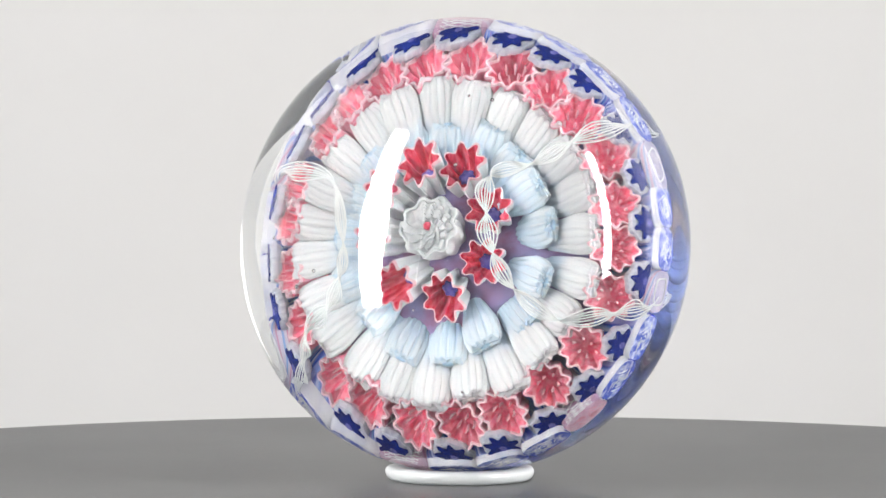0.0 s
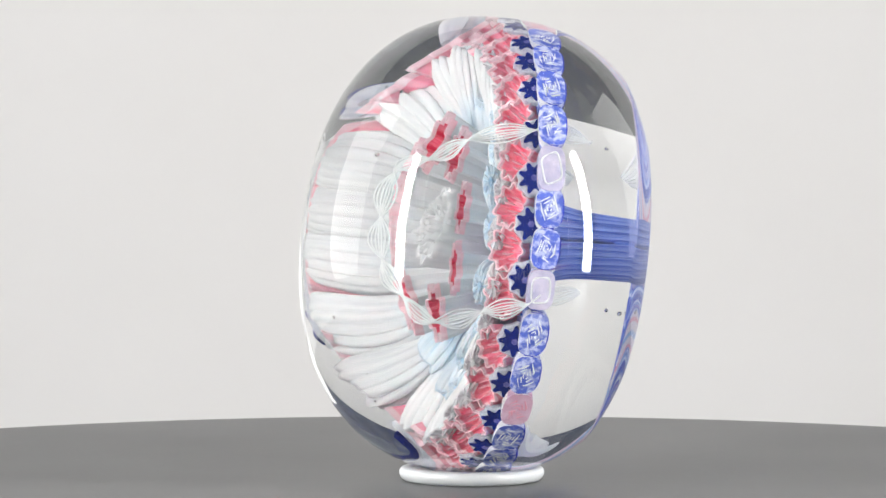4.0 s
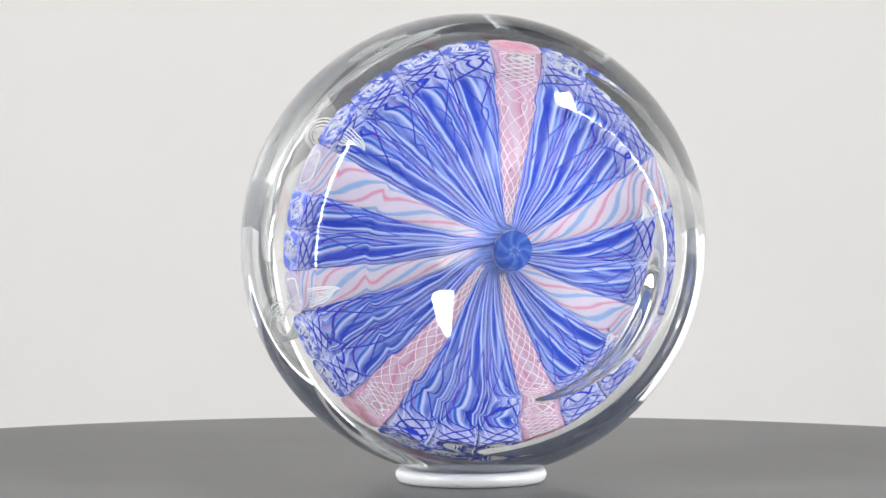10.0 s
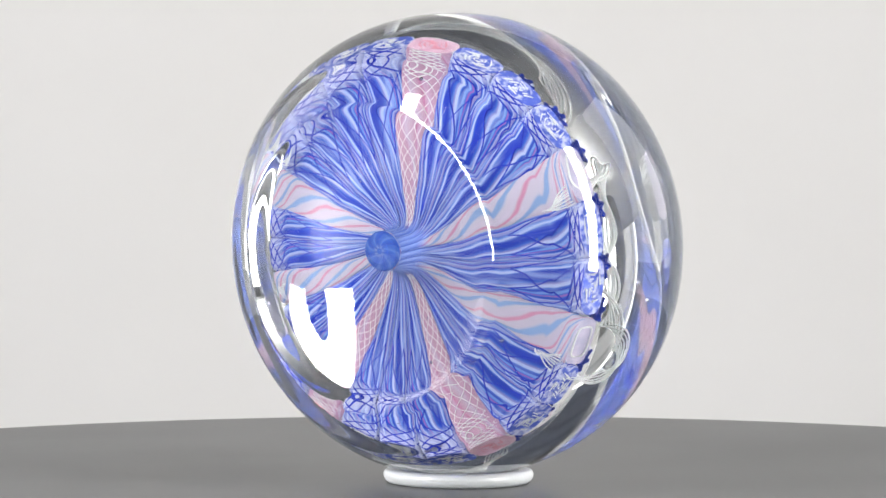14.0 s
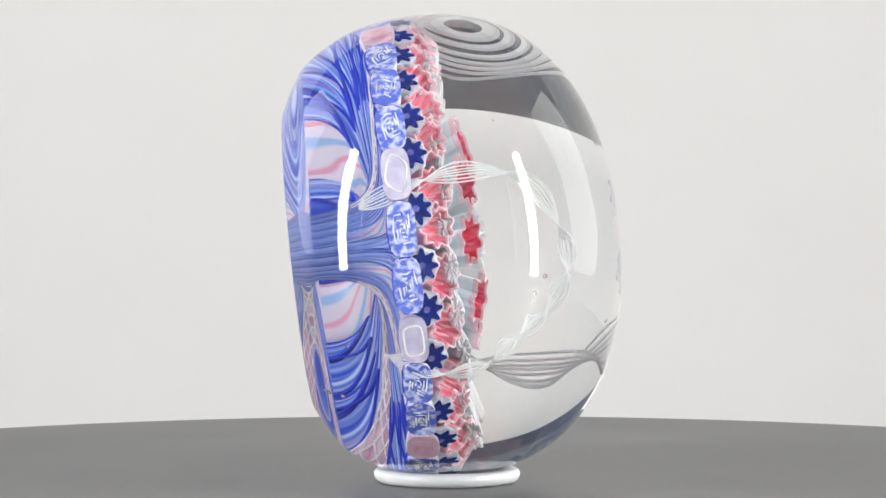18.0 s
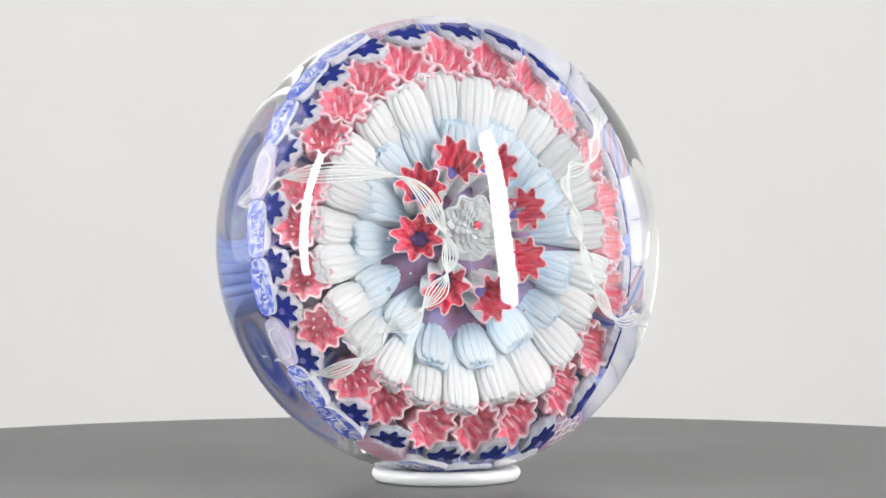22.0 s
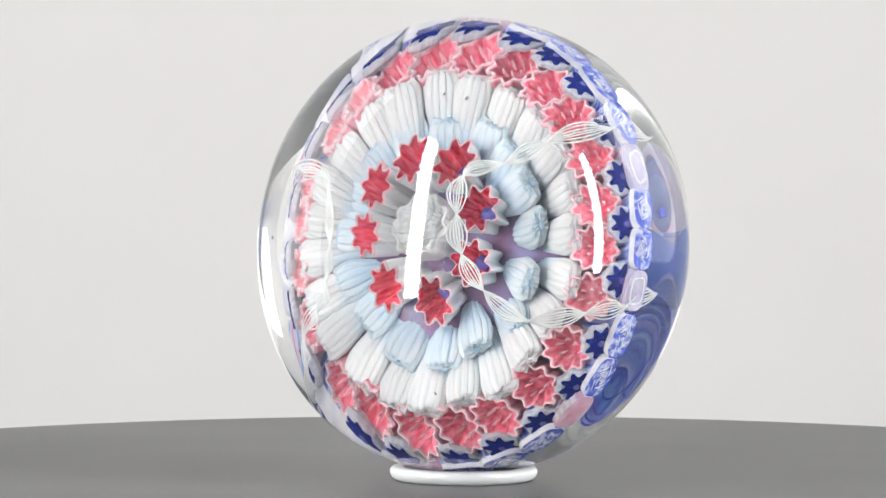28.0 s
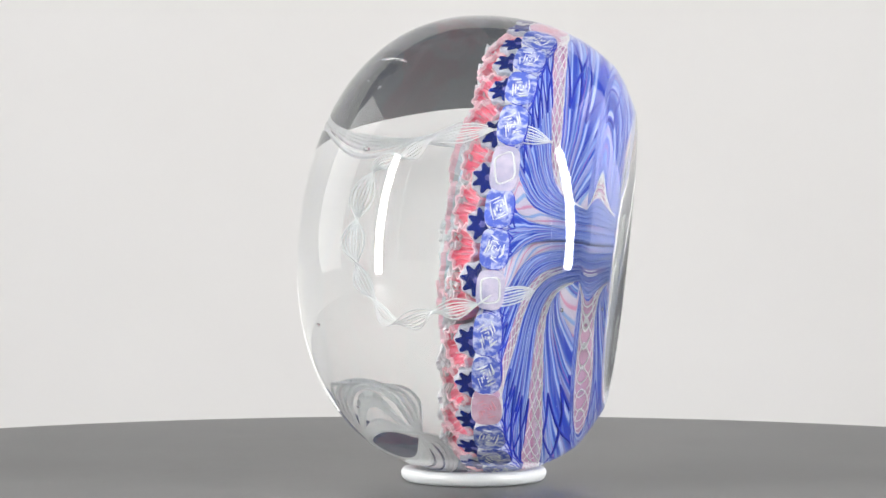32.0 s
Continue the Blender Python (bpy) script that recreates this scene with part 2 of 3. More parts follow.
def lathe(bm, rows, seg=96, close=False):
    """rows of (radius, height) round z"""
    rings = []
    for r, z in rows:
        if r < 1e-7:
            rings.append([bm.verts.new((0, 0, z))])
        else:
            rings.append([bm.verts.new((r * math.cos(2 * math.pi * i / seg), r * math.sin(2 * math.pi * i / seg), z)) for i in range(seg)])
    pairs = list(zip(rings, rings[1:]))
    if close:
        pairs.append((rings[-1], rings[0]))
    for a, b in pairs:
        for i in range(seg):
            j = (i + 1) % seg
            q = [a[i % len(a)], a[j % len(a)], b[j % len(b)], b[i % len(b)]]
            q = list(dict.fromkeys(q))
            if len(q) > 2:
                bm.faces.new(q)
    return rings


def skin(bm, rings, cap_start=False, cap_end=False):
    """faces between closed rings of equal length"""
    n = len(rings[0])
    for a, b in zip(rings, rings[1:]):
        for i in range(n):
            j = (i + 1) % n
            bm.faces.new((a[i], a[j], b[j], b[i]))
    if cap_start:
        bm.faces.new(list(reversed(rings[0])))
    if cap_end:
        bm.faces.new(rings[-1])


def tube(bm, pts, rad, sides=5):
    """a thread along points"""
    rings = []
    up = Vector((0.31, 0.83, 0.46))
    for i, p in enumerate(pts):
        d = (pts[min(i + 1, len(pts) - 1)] - pts[max(i - 1, 0)]).normalized()
        a = d.cross(up).normalized()
        b = d.cross(a)
        k = rad * (0.45 if i in (0, len(pts) - 1) else 1)
        rings.append([bm.verts.new(p + k * (math.cos(2 * math.pi * j / sides) * a + math.sin(2 * math.pi * j / sides) * b)) for j in range(sides)])
    skin(bm, rings, True, True)


# ---------------------------------------------------------------- setting
def setting():
    # paper sweep: flat part, curve and upright part, 3 mm thick
    bm = bmesh.new()
    arc = [math.pi / 2 * i / 40 for i in range(41)]
    front = [(-0.9, 0.0), (-0.3, 0.0), (0.2, 0.0), (0.6, 0.0)] + [(0.70 + 0.40 * math.sin(a), 0.40 - 0.40 * math.cos(a)) for a in arc] + [(1.10, 0.7), (1.10, 0.95), (1.10, 1.22)]
    rear = [(-0.9, -0.003), (-0.3, -0.003), (0.2, -0.003), (0.6, -0.003)] + [(0.70 + 0.403 * math.sin(a), 0.40 - 0.403 * math.cos(a)) for a in arc] + [(1.103, 0.7), (1.103, 0.95), (1.103, 1.22)]
    outline = front + rear[::-1]
    cols = [[bm.verts.new((x, y, z + FLOOR)) for y, z in outline] for x in (-1.5, 0.0, 1.5)]
    skin(bm, cols, True, True)
    bmesh.ops.recalc_face_normals(bm, faces=bm.faces[:])
    tagged(part("backdrop", bm, PAPER), "plain white paper sweep rising behind the turntable", "backdrop", kind="structure")
    # unseen curtains round the set and a ceiling, added to shape what the glass mirrors
    def curtain(name, a, b, label, cloth=CURTAIN):
        bm = bmesh.new()
        n = 60
        side = Vector((-(b[1] - a[1]), b[0] - a[0])).normalized()
        front, rear = [], []
        for i in range(n + 1):
            p = Vector(a).lerp(Vector(b), i / n) + side * 0.02 * math.sin(i * 1.1)
            front.append(p)
            rear.append(p - side * 0.004)
        outline = front + rear[::-1]
        skin(bm, [[bm.verts.new((x, y, z)) for x, y in outline] for z in (-0.9, 1.7)], True, True)
        bmesh.ops.recalc_face_normals(bm, faces=bm.faces[:])
        tagged(part(name, bm, cloth), label, "curtain", kind="structure")
    curtain("wall_south", (1.5, -1.55), (-1.5, -1.55), "unseen dark grey curtain added behind the camera for the glass to mirror")
    curtain("wall_west", (-1.52, -1.52), (-1.52, 0.16), "unseen white curtain added beside the camera for the glass to mirror", PAPER)
    curtain("wall_east", (1.52, 0.16), (1.52, -1.52), "unseen white curtain added beside the camera for the glass to mirror", PAPER)
    curtain("wall_north", (-1.52, 1.16), (1.52, 1.16), "unseen dark grey curtain added behind the paper sweep to darken what lies above it")
    # added ceiling, out of view: blocks the world's white from above
    bm = bmesh.new()
    outline = [(-1.6, 1.71), (1.2, 1.71), (1.2, 1.75), (-1.6, 1.75)]
    skin(bm, [[bm.verts.new((x, y, z)) for y, z in outline] for x in (-1.6, 1.6)], True, True)
    bmesh.ops.recalc_face_normals(bm, faces=bm.faces[:])
    tagged(part("ceiling", bm, CURTAIN, smooth=False), "unseen dark ceiling added over the table to keep the glass's upper rim dark", "ceiling", kind="structure")


def turntable():
    bm = bmesh.new()
    rt = 0.160
    lathe(bm, [(0, 0), (rt - 0.0012, 0), (rt - 0.0004, -0.0004), (rt, -0.0012), (rt, -0.0108), (rt - 0.001, -0.012), (0, -0.012)], 160)
    root = new("turntable")
    root.location = (AXIS_X, 0, FLOOR)
    part("platter", bm, PLATTER, root, m=pose(0, 0, -FLOOR), smooth=False)
    bm = bmesh.new()
    lathe(bm, [(0, 0), (0.095, 0), (0.097, 0.002), (0.097, 0.075), (0.094, 0.078), (0, 0.078)], 96)
    part("base", bm, HOUSING, root, smooth=False)
    tagged(root, "round dark grey matt turntable under the paperweight", "turntable")
    return root


def ring_stand():
    bm = bmesh.new()
    h, ro, ri = 0.0024, 0.01335, 0.0107
    rows = [(ri, 0.0003), (ri + 0.0004, 0), (0.0118, 0), (0.0125, 0.00012), (0.0130, 0.0005), (0.0133, 0.0011), (ro, 0.0016), (0.0132, 0.0020),
            (0.0129, 0.0023), (0.0125, h), (ri + 0.0005, h), (ri + 0.0001, h - 0.0002)]
    lathe(bm, rows, 96, close=True)
    bmesh.ops.scale(bm, vec=(1.0, 0.965, 1.0), verts=bm.verts[:])
    bmesh.ops.recalc_face_normals(bm, faces=bm.faces[:])
    ob = part("ring_stand", bm, RING_WHITE)
    return tagged(ob, "small milky white plastic ring holding up the paperweight", "stand")


# ---------------------------------------------------------------- the paperweight
# body space: z is the axis, out of the flower side; x to the right and y up when that side faces the camera

def glass_profile():
    # a rounded-square section, fuller than an ellipse, with a hollow ground into its base
    nf, nb, girth = 2.295, 2.267, 0.0100
    rows = [(0, FRONT)]
    edge = math.acos((girth / FRONT) ** (nf / 2))
    rows += [(R * math.sin(a) ** (2 / nf), FRONT * math.cos(a) ** (2 / nf)) for a in [edge * (i / 150) ** 1.1 for i in range(1, 151)]]
    # close rows round the girth, where the wall is almost straight
    for i in range(1, 161):
        z = girth * (1 - i / 80)
        n, depth = (nf, FRONT) if z > 0 else (nb, BACK)
        rows.append((R * (1 - (abs(z) / depth) ** n) ** (1 / n), z))
    zf, join = -FACET, -0.0202
    for i in range(1, 91):
        z = -girth + (join + girth) * i / 90
        rows.append((R * (1 - (-z / BACK) ** nb) ** (1 / nb), z))
    # a flatter shoulder, a narrow rounded rim, and the hollow inside it
    ra, za = rows[-1]
    slope = (ra / R) ** (nb - 1) / R * BACK / (-za / BACK) ** (nb - 1)
    inner = DISH / math.sqrt(DISH_CURVE ** 2 - DISH ** 2)
    foot = Vector((RIM, zf - 0.0003))
    corner = foot + Vector((1, SHOULDER)) * 0.0018
    edge = foot + Vector((-1, inner)) * (RIM - DISH)
    rm = (za - corner[1] - slope * ra + SHOULDER * corner[0]) / (SHOULDER - slope)
    mid = Vector((rm, za + slope * (rm - ra)))
    for a, b, c, count in ((Vector((ra, za)), mid, corner, 120), (corner, foot, edge, 40)):
        for i in range(1, count + 1):
            f = i / count
            q = (1 - f) ** 2 * a + 2 * f * (1 - f) * b + f * f * c
            rows.append((q[0], q[1]))
    depth = math.sqrt(DISH_CURVE ** 2 - DISH ** 2)
    for i in range(1, 41):
        r = DISH * (1 - i / 40)
        rows.append((r, edge[1] + math.sqrt(DISH_CURVE ** 2 - r * r) - depth))
    return rows


def paperweight():
    root = new("paperweight")
    tagged(root, "clear glass paperweight with red, white and blue flower canes inside", "paperweight")
    body = Matrix.Translation((0, 0, GLASS_AT.z - SEAT)) @ pose(0, 0, 0, TILT) @ pose(0, 0, 0, 90)

    rows, seg = glass_profile(), 900
    ring_angles = [2 * math.pi * k / seg for k in range(seg)]
    verts = [(0, 0, rows[0][1])]
    for r, z in rows[1:-1]:
        # the hollow was ground a little off the middle; the rim takes up the difference
        f = min(1, max(0, (RIM + 0.0014 - r) / (RIM + 0.0014 - DISH))) if z < -0.02 else 0
        f = f * f * (3 - 2 * f)
        verts += [(1.006 * r * math.cos(a) + f * DISH_OFF[0], r * math.sin(a) + f * DISH_OFF[1], z) for a in ring_angles]
    verts.append((DISH_OFF[0], DISH_OFF[1], rows[-1][1]))
    n = len(rows) - 2
    faces = [(0, 1 + k, 1 + (k + 1) % seg) for k in range(seg)]
    for i in range(n - 1):
        a, b = 1 + i * seg, 1 + (i + 1) * seg
        faces += [(a + k, b + k, b + (k + 1) % seg, a + (k + 1) % seg) for k in range(seg)]
    last, base = len(verts) - 1, 1 + (n - 1) * seg
    faces += [(base + k, last, base + (k + 1) % seg) for k in range(seg)]
    me = bpy.data.meshes.new("glass_body")
    me.from_pydata(verts, [], faces)
    me.materials.append(GLASS)
    me.shade_smooth()
    me.set_sharp_from_angle(angle=radians(9))
    g = new("glass_body", me)
    g.parent, g.matrix_basis = root, body
    tagged(g, "thick clear polished glass with a hollow ground base")
    canes(root, body)
    back_petals(root, body)
    stem(root, body)
    ribbons(root, body)
    bubbles(root, body)
    return root


def star(k, amp, sharp=1.0, n=6, phase=0.0):
    """unit outline with k lobes"""
    out = []
    for i in range(k * n):
        a = 2 * math.pi * i / (k * n)
        c = math.cos(k * a)
        c = math.copysign(abs(c) ** sharp, c)
        out.append((a + phase, 1.0 + amp * c))
    return out


def fluted(bm, outline, levels, cap_end=True, cap_start=False):
    """levels: (radius, z, share of the lobes kept) from the tip down"""
    rings = []
    for rad, z, keep in levels:
        rings.append([bm.verts.new((rad * (1 + (q - 1) * keep) * math.cos(a), rad * (1 + (q - 1) * keep) * math.sin(a), z)) for a, q in outline])
    skin(bm, rings, cap_start, cap_end)
    bmesh.ops.recalc_face_normals(bm, faces=bm.faces[:])


def cane_pose(body, angle, r, z, lean, spin):
    """a cane whose tip stands at radius r and height z and points outwards by lean degrees"""
    return body @ pose(0, 0, 0, 0, 0, angle) @ Matrix.Translation((r, 0, z)) @ pose(0, 0, 0, 0, lean, 0) @ pose(0, 0, 0, 0, 0, spin)


def tube_cane(name, root, w, length, jacket, fill, core, label, taper=0.5, flat=0.4, ribs=14, depth=0.17):
    """a ribbed cane pressed flat between its neighbours: a fan of rounded ribs that ends in a scalloped, milky tip"""
    n = 6
    out = []
    for i in range(ribs * n):
        f = (i % n) / n
        out.append((2 * math.pi * (i / n + 0.5) / ribs, 1.0 - depth + depth * math.sin(math.pi * f) ** 0.7))

    rnd = random.Random(ribs)
    reach = [rnd.uniform(-0.0008, 0.0005) for _ in range(ribs)]  # the ribs end unevenly

    def ribbed(levels, cap):
        bm = bmesh.new()
        rings = []
        for rad, z, keep, bulge in levels:
            ring = []
            for i, (a, q) in enumerate(out):
                k = 1 + (q - 1) * keep
                fray = reach[i // n] * math.sin(math.pi * (i % n) / n) * (z > -0.0008) * min(1, rad / (0.8 * w))
                x, y = rad * k * math.cos(a), rad * k * math.sin(a)
                ring.append(bm.verts.new((x * flat, y, z + fray + bulge * (q - 1 + depth) / depth - 0.10 * w * (y / w) ** 2 * (z > -0.0020))))
            rings.append(ring)
        skin(bm, rings, False, cap)
        bmesh.ops.recalc_face_normals(bm, faces=bm.faces[:])
        return bm
    body = [(w * 0.84, 0.0003, 1, 0.0004), (w * 0.95, -0.0003, 1, 0.0003), (w, -0.0012, 1, 0.0), (w * 0.97, -0.0030, 0.9, 0.0)]
    for k in range(1, 7):
        f = k / 6
        body.append((w * (0.97 + (taper - 0.97) * f), -0.0030 + (0.0030 - length) * f, 0.9 + 0.5 * f, 0.0))
    cane = part(name, ribbed(body, False), jacket, root, label)
    part("end_face", ribbed([(w * 0.86, 0.00025, 1, 0.0004), (w * 0.76, 0.0006, 1.1, 0.0003), (w * 0.60, 0.00075, 1.2, 0.0), (w * 0.40, 0.0007, 1.2, -0.0002), (w * 0.22, 0.0006, 1.0, 0.0)], True), fill, cane)
    bm = bmesh.new()
    fluted(bm, star(9, 0.20), [(w * 0.08, 0.00085, 1), (w * 0.20, 0.0008, 1), (w * 0.27, 0.0004, 1)], False, True)
    bm.transform(Matrix.Diagonal((flat, 1, 1, 1)))
    part("core", bm, core, cane)
    return cane


def trumpet_cane(name, root, w, length, depth, lobes, amp, jacket, core, lip, label, stamens=None, dot=None, taper=0.5):
    """a fluted cane with an open mouth: ruffled lip, streaked funnel, stamens or a dot inside"""
    bm = bmesh.new()
    out = star(lobes, amp, 0.8)
    fluted(bm, out, [(w * 0.93, -0.0002, 1), (w * 0.97, 0.0, 1), (w, -0.0003, 1), (w * 0.99, -0.0010, 0.95), (w * 0.97, -0.0022, 0.6), (w * 0.93, -length * 0.35, 0.45),
                     (w * (0.5 + taper / 2), -length * 0.7, 0.5), (w * taper, -length, 0.5)], True, False)
    cane = part(name, bm, jacket, root, label)
    bm = bmesh.new()
    fluted(bm, out, [(w * 0.935, -0.00015, 1), (w * 0.82, -depth * 0.35, 1.1), (w * 0.62, -depth * 0.8, 1.2), (w * 0.42, -depth * 1.1, 1.0), (w * 0.2, -depth * 1.2, 0.6)], True, False)
    part("core", bm, core, cane)
    bm = bmesh.new()
    fluted(bm, out, [(w * 0.86, -0.0004, 1.1), (w * 0.90, 0.00006, 1.05), (w * 0.985, 0.0001, 1), (w * 1.012, -0.0004, 1)], False, False)
    part("lip", bm, lip, cane)
    if stamens:
        bm = bmesh.new()
        for i in range(6):
            a = i * 1.047 + 0.2
            r1 = w * (0.40 + 0.10 * math.sin(i * 2.1))
            tube(bm, [Vector((r1 * 0.8 * math.cos(a), r1 * 0.8 * math.sin(a), -depth * 1.1)), Vector((r1 * math.cos(a), r1 * math.sin(a), -depth * 0.6)), Vector((r1 * math.cos(a), r1 * math.sin(a), -depth * 0.15))], 0.00021, 5)
        part("stamens", bm, stamens, cane)
    if dot:
        bm = bmesh.new()
        fluted(bm, star(6, 0.15), [(w * 0.08, -depth * 1.02, 1), (w * 0.17, -depth * 1.05, 1), (w * 0.19, -depth * 1.25, 1)], False, True)
        part("centre_dot", bm, dot, cane)
    return cane


def star_cane(name, root, w, length, label):
    """a flaring cane, cut aslant: thin star-shaped wall, white outside and red inside, violet at the bottom"""
    out = star(8, 0.20, 0.8)

    def aslant(bm):
        for v in bm.verts:
            v.co.z += 0.36 * v.co.x * max(0.0, 1 + v.co.z / 0.006)
        return bm
    bm = bmesh.new()
    fluted(bm, out, [(w * 0.965, -0.0001, 1), (w, -0.0003, 1), (w * 0.95, -0.0016, 1.0), (w * 0.86, -0.0034, 1.0), (w * 0.74, -0.0056, 0.9), (w * 0.58, -length, 0.7)], True, False)
    cane = part(name, aslant(bm), BRIGHT, root, label)
    bm = bmesh.new()
    fluted(bm, out, [(w * 0.955, -0.0001, 1), (w * 0.84, -0.0013, 1.0), (w * 0.68, -0.0028, 1.0), (w * 0.48, -0.0039, 1.0), (w * 0.26, -0.0043, 0.8)], True, False)
    part("core", aslant(bm), RED, cane, "streaked red inside")
    bm = bmesh.new()
    fluted(bm, out, [(w * 0.94, -0.0003, 1), (w * 0.94, 0.00006, 1), (w * 0.99, 0.00006, 1), (w * 1.012, -0.0006, 1)], False, False)
    part("lip", aslant(bm), ROSE, cane)
    bm = bmesh.new()
    fluted(bm, star(6, 0.12), [(w * 0.14, -0.0036, 1), (w * 0.33, -0.0037, 1), (w * 0.38, -0.0043, 1)], False, True)
    part("centre_dot", aslant(bm), VIOLET, cane)
    return cane


def navy_cane(name, root, w, length, label):
    """a white cane with a flush navy star and a small violet dot"""
    bm = bmesh.new()
    fluted(bm, star(8, 0.06), [(w * 0.3, -0.0001, 1), (w * 0.8, 0.0, 1), (w * 0.96, -0.0003, 1), (w, -0.0010, 1), (w * 0.9, -length * 0.5, 1), (w * 0.7, -length, 1)], True, True)
    cane = part(name, bm, GREY_WHITE, root, label)
    out = []
    for i in range(8):
        for f, q in ((0, 1.24), (0.14, 1.16), (0.34, 0.86), (0.5, 0.78), (0.66, 0.86), (0.86, 1.16)):
            out.append((2 * math.pi * (i + f) / 8, q))
    bm = bmesh.new()
    fluted(bm, out, [(w * 0.2, 0.00022, 1), (w * 0.72, 0.0002, 1), (w * 0.75, 0.0, 1), (w * 0.56, -0.0008, 1)], False, True)
    part("core", bm, NAVY, cane, "navy blue star")
    bm = bmesh.new()
    fluted(bm, star(6, 0.1), [(w * 0.08, 0.00032, 1), (w * 0.17, 0.0003, 1), (w * 0.19, 0.0001, 1)], False, True)
    part("centre_dot", bm, VIOLET, cane)
    return cane


# directions of the canes round the axis, degrees, ring by ring
NAVY_AT = (6.5, 21, 36, 53, 67, 80, 95, 109, 124, 138, 151, 169, 185, 199, 215, 236, 251, 268, 284, 299, 315, 331, 350)
RED_AT = (-1, 13, 29, 45, 59, 73, 88, 102, 116, 130, 142, 162, 174, 191, 208, 229, 242, 259, 275, 290, 307, 324, 343)
WHITE_AT = (4, 20, 35, 51, 66, 81, 96, 112, 127, 143, 158, 173, 187, 204, 219, 235, 251, 266, 282, 298, 314, 330, 346)
SKY_AT = (8, 30, 48, 67, 90, 112, 135, 158, 180, 203, 226, 250, 274, 296, 318, 340)
# red stars: direction, distance from the axis and height in millimetres, lean in degrees
STARS = ((28, 9.4, 3.6, 18), (70, 11.6, 3.9, 26), (104, 11.9, 4.2, 33), (139, 11.8, 4.1, 37), (178, 10.2, 4.1, 38), (231, 9.4, 4.2, 36), (282, 9.0, 3.8, 28), (337, 8.4, 3.6, 16))


def canes(root, body):
    rnd = random.Random(4)

    def ring(first, angles, r, z, lean, jit, slope=0, spin=180, rise=0.0):
        # slope: the canes of one side lie flatter than those of the other
        for i, a in enumerate(angles):
            j = lambda s: rnd.uniform(-s, s)
            m = cane_pose(body, a + j(0.6), r + j(jit), z + rise * math.cos(radians(a + 35)) + j(jit * 0.7), lean - slope * math.cos(radians(a + 35)) + j(4), j(spin))
            if i == 0:
                first.matrix_basis = m
            else:
                copy_thing(first, m).parent = root

    c = trumpet_cane("flower_cane", root, 0.0046, 0.008, 0.0008, 9, 0.09, BRIGHT, BRIGHT, BRIGHT, "white fluted centre cane with a red dot")
    c.matrix_basis = cane_pose(body, 110, 0.0019, 0.0039, 10, 0)
    for w, z, k in ((0.0041, 0.0040, 11), (0.0035, 0.0043, 13), (0.0029, 0.0046, 12), (0.0023, 0.0048, 11), (0.0017, 0.0049, 9), (0.0011, 0.0049, 7)):
        bm = bmesh.new()
        fluted(bm, star(k, 0.08, 0.8), [(w * 0.62, -0.0004, 1), (w * 0.88, -0.0001, 1), (w * 0.96, 0.0, 1.3), (w, -0.0002, 1.3), (w * 0.9, -0.003, 1)], True, False)
        for v in bm.verts:  # ruffled, no two petals alike
            a = math.atan2(v.co.y, v.co.x)
            lift = math.sin(3 * a + 900 * w) + 0.7 * math.sin(5 * a + 2100 * w) + 0.5 * math.sin(k * a + 500 * w)
            v.co.z += 0.00022 * lift
            v.co.x *= 1 + 0.05 * math.sin(2 * a + 1300 * w)
            v.co.y *= 1 + 0.05 * math.sin(4 * a + 700 * w)
        part("petal_ring", bm, BRIGHT, c, m=pose(0, 0, z - 0.0040))
    bm = bmesh.new()
    fluted(bm, star(6, 0.1), [(0.0003, 0.00065, 1), (0.0006, 0.0006, 1), (0.0007, 0.0, 1)], False, True)
    part("centre_dot", bm, RED, c)
    c = star_cane("red_star_cane", root, 0.0030, 0.0082, "white fluted cane with a red star in it")
    for i, (a, r, z, lean) in enumerate(STARS):
        m = cane_pose(body, a, r * 0.001, z * 0.001, lean, rnd.uniform(-14, 14))
        if i == 0:
            c.matrix_basis = m
        else:
            copy_thing(c, m).parent = root
    c = tube_cane("light_blue_cane", root, 0.0031, 0.0072, PALE, ICE, SKY, "pale fluted cane with a light blue middle", 0.46, 0.40, 13, 0.15)
    ring(c, SKY_AT, 0.0168, 0.0008, 73, 0.0008, 8, 6, 0.0003)
    c = tube_cane("white_cane", root, 0.00305, 0.0104, WHITE, MILKY, WHITE, "white fluted petal-like cane", 0.50, 0.43, 14, 0.12)
    ring(c, WHITE_AT, 0.0228, 0.0012, 76, 0.0006, 4, 5)
    c = trumpet_cane("pink_cane", root, 0.0032, 0.0056, 0.0023, 10, 0.12, PINK, CORAL, ROSE, "pink fluted cane with a red middle", stamens=ROSE, taper=0.7)
    ring(c, RED_AT, 0.0254, -0.0002, 44, 0.0003, 5)
    c = navy_cane("navy_star_cane", root, 0.0028, 0.0016, "white cane with a navy blue star")
    ring(c, NAVY_AT, 0.0284, -0.0031, 78, 0.0002)

    # the coloured glass in which the canes are set
    bm = bmesh.new()
    lathe(bm, [(0, -0.0002), (0.006, -0.0006), (0.012, -0.0010), (0.018, -0.0019), (0.0235, -0.0038), (0.0252, -0.0041), (0.0250, -0.0043), (0.018, -0.0042), (0.009, -0.0043), (0, -0.0046)], 64)
    bmesh.ops.recalc_face_normals(bm, faces=bm.faces[:])
    part("cushion", bm, MAUVE, root, "mauve ground between the canes", body)


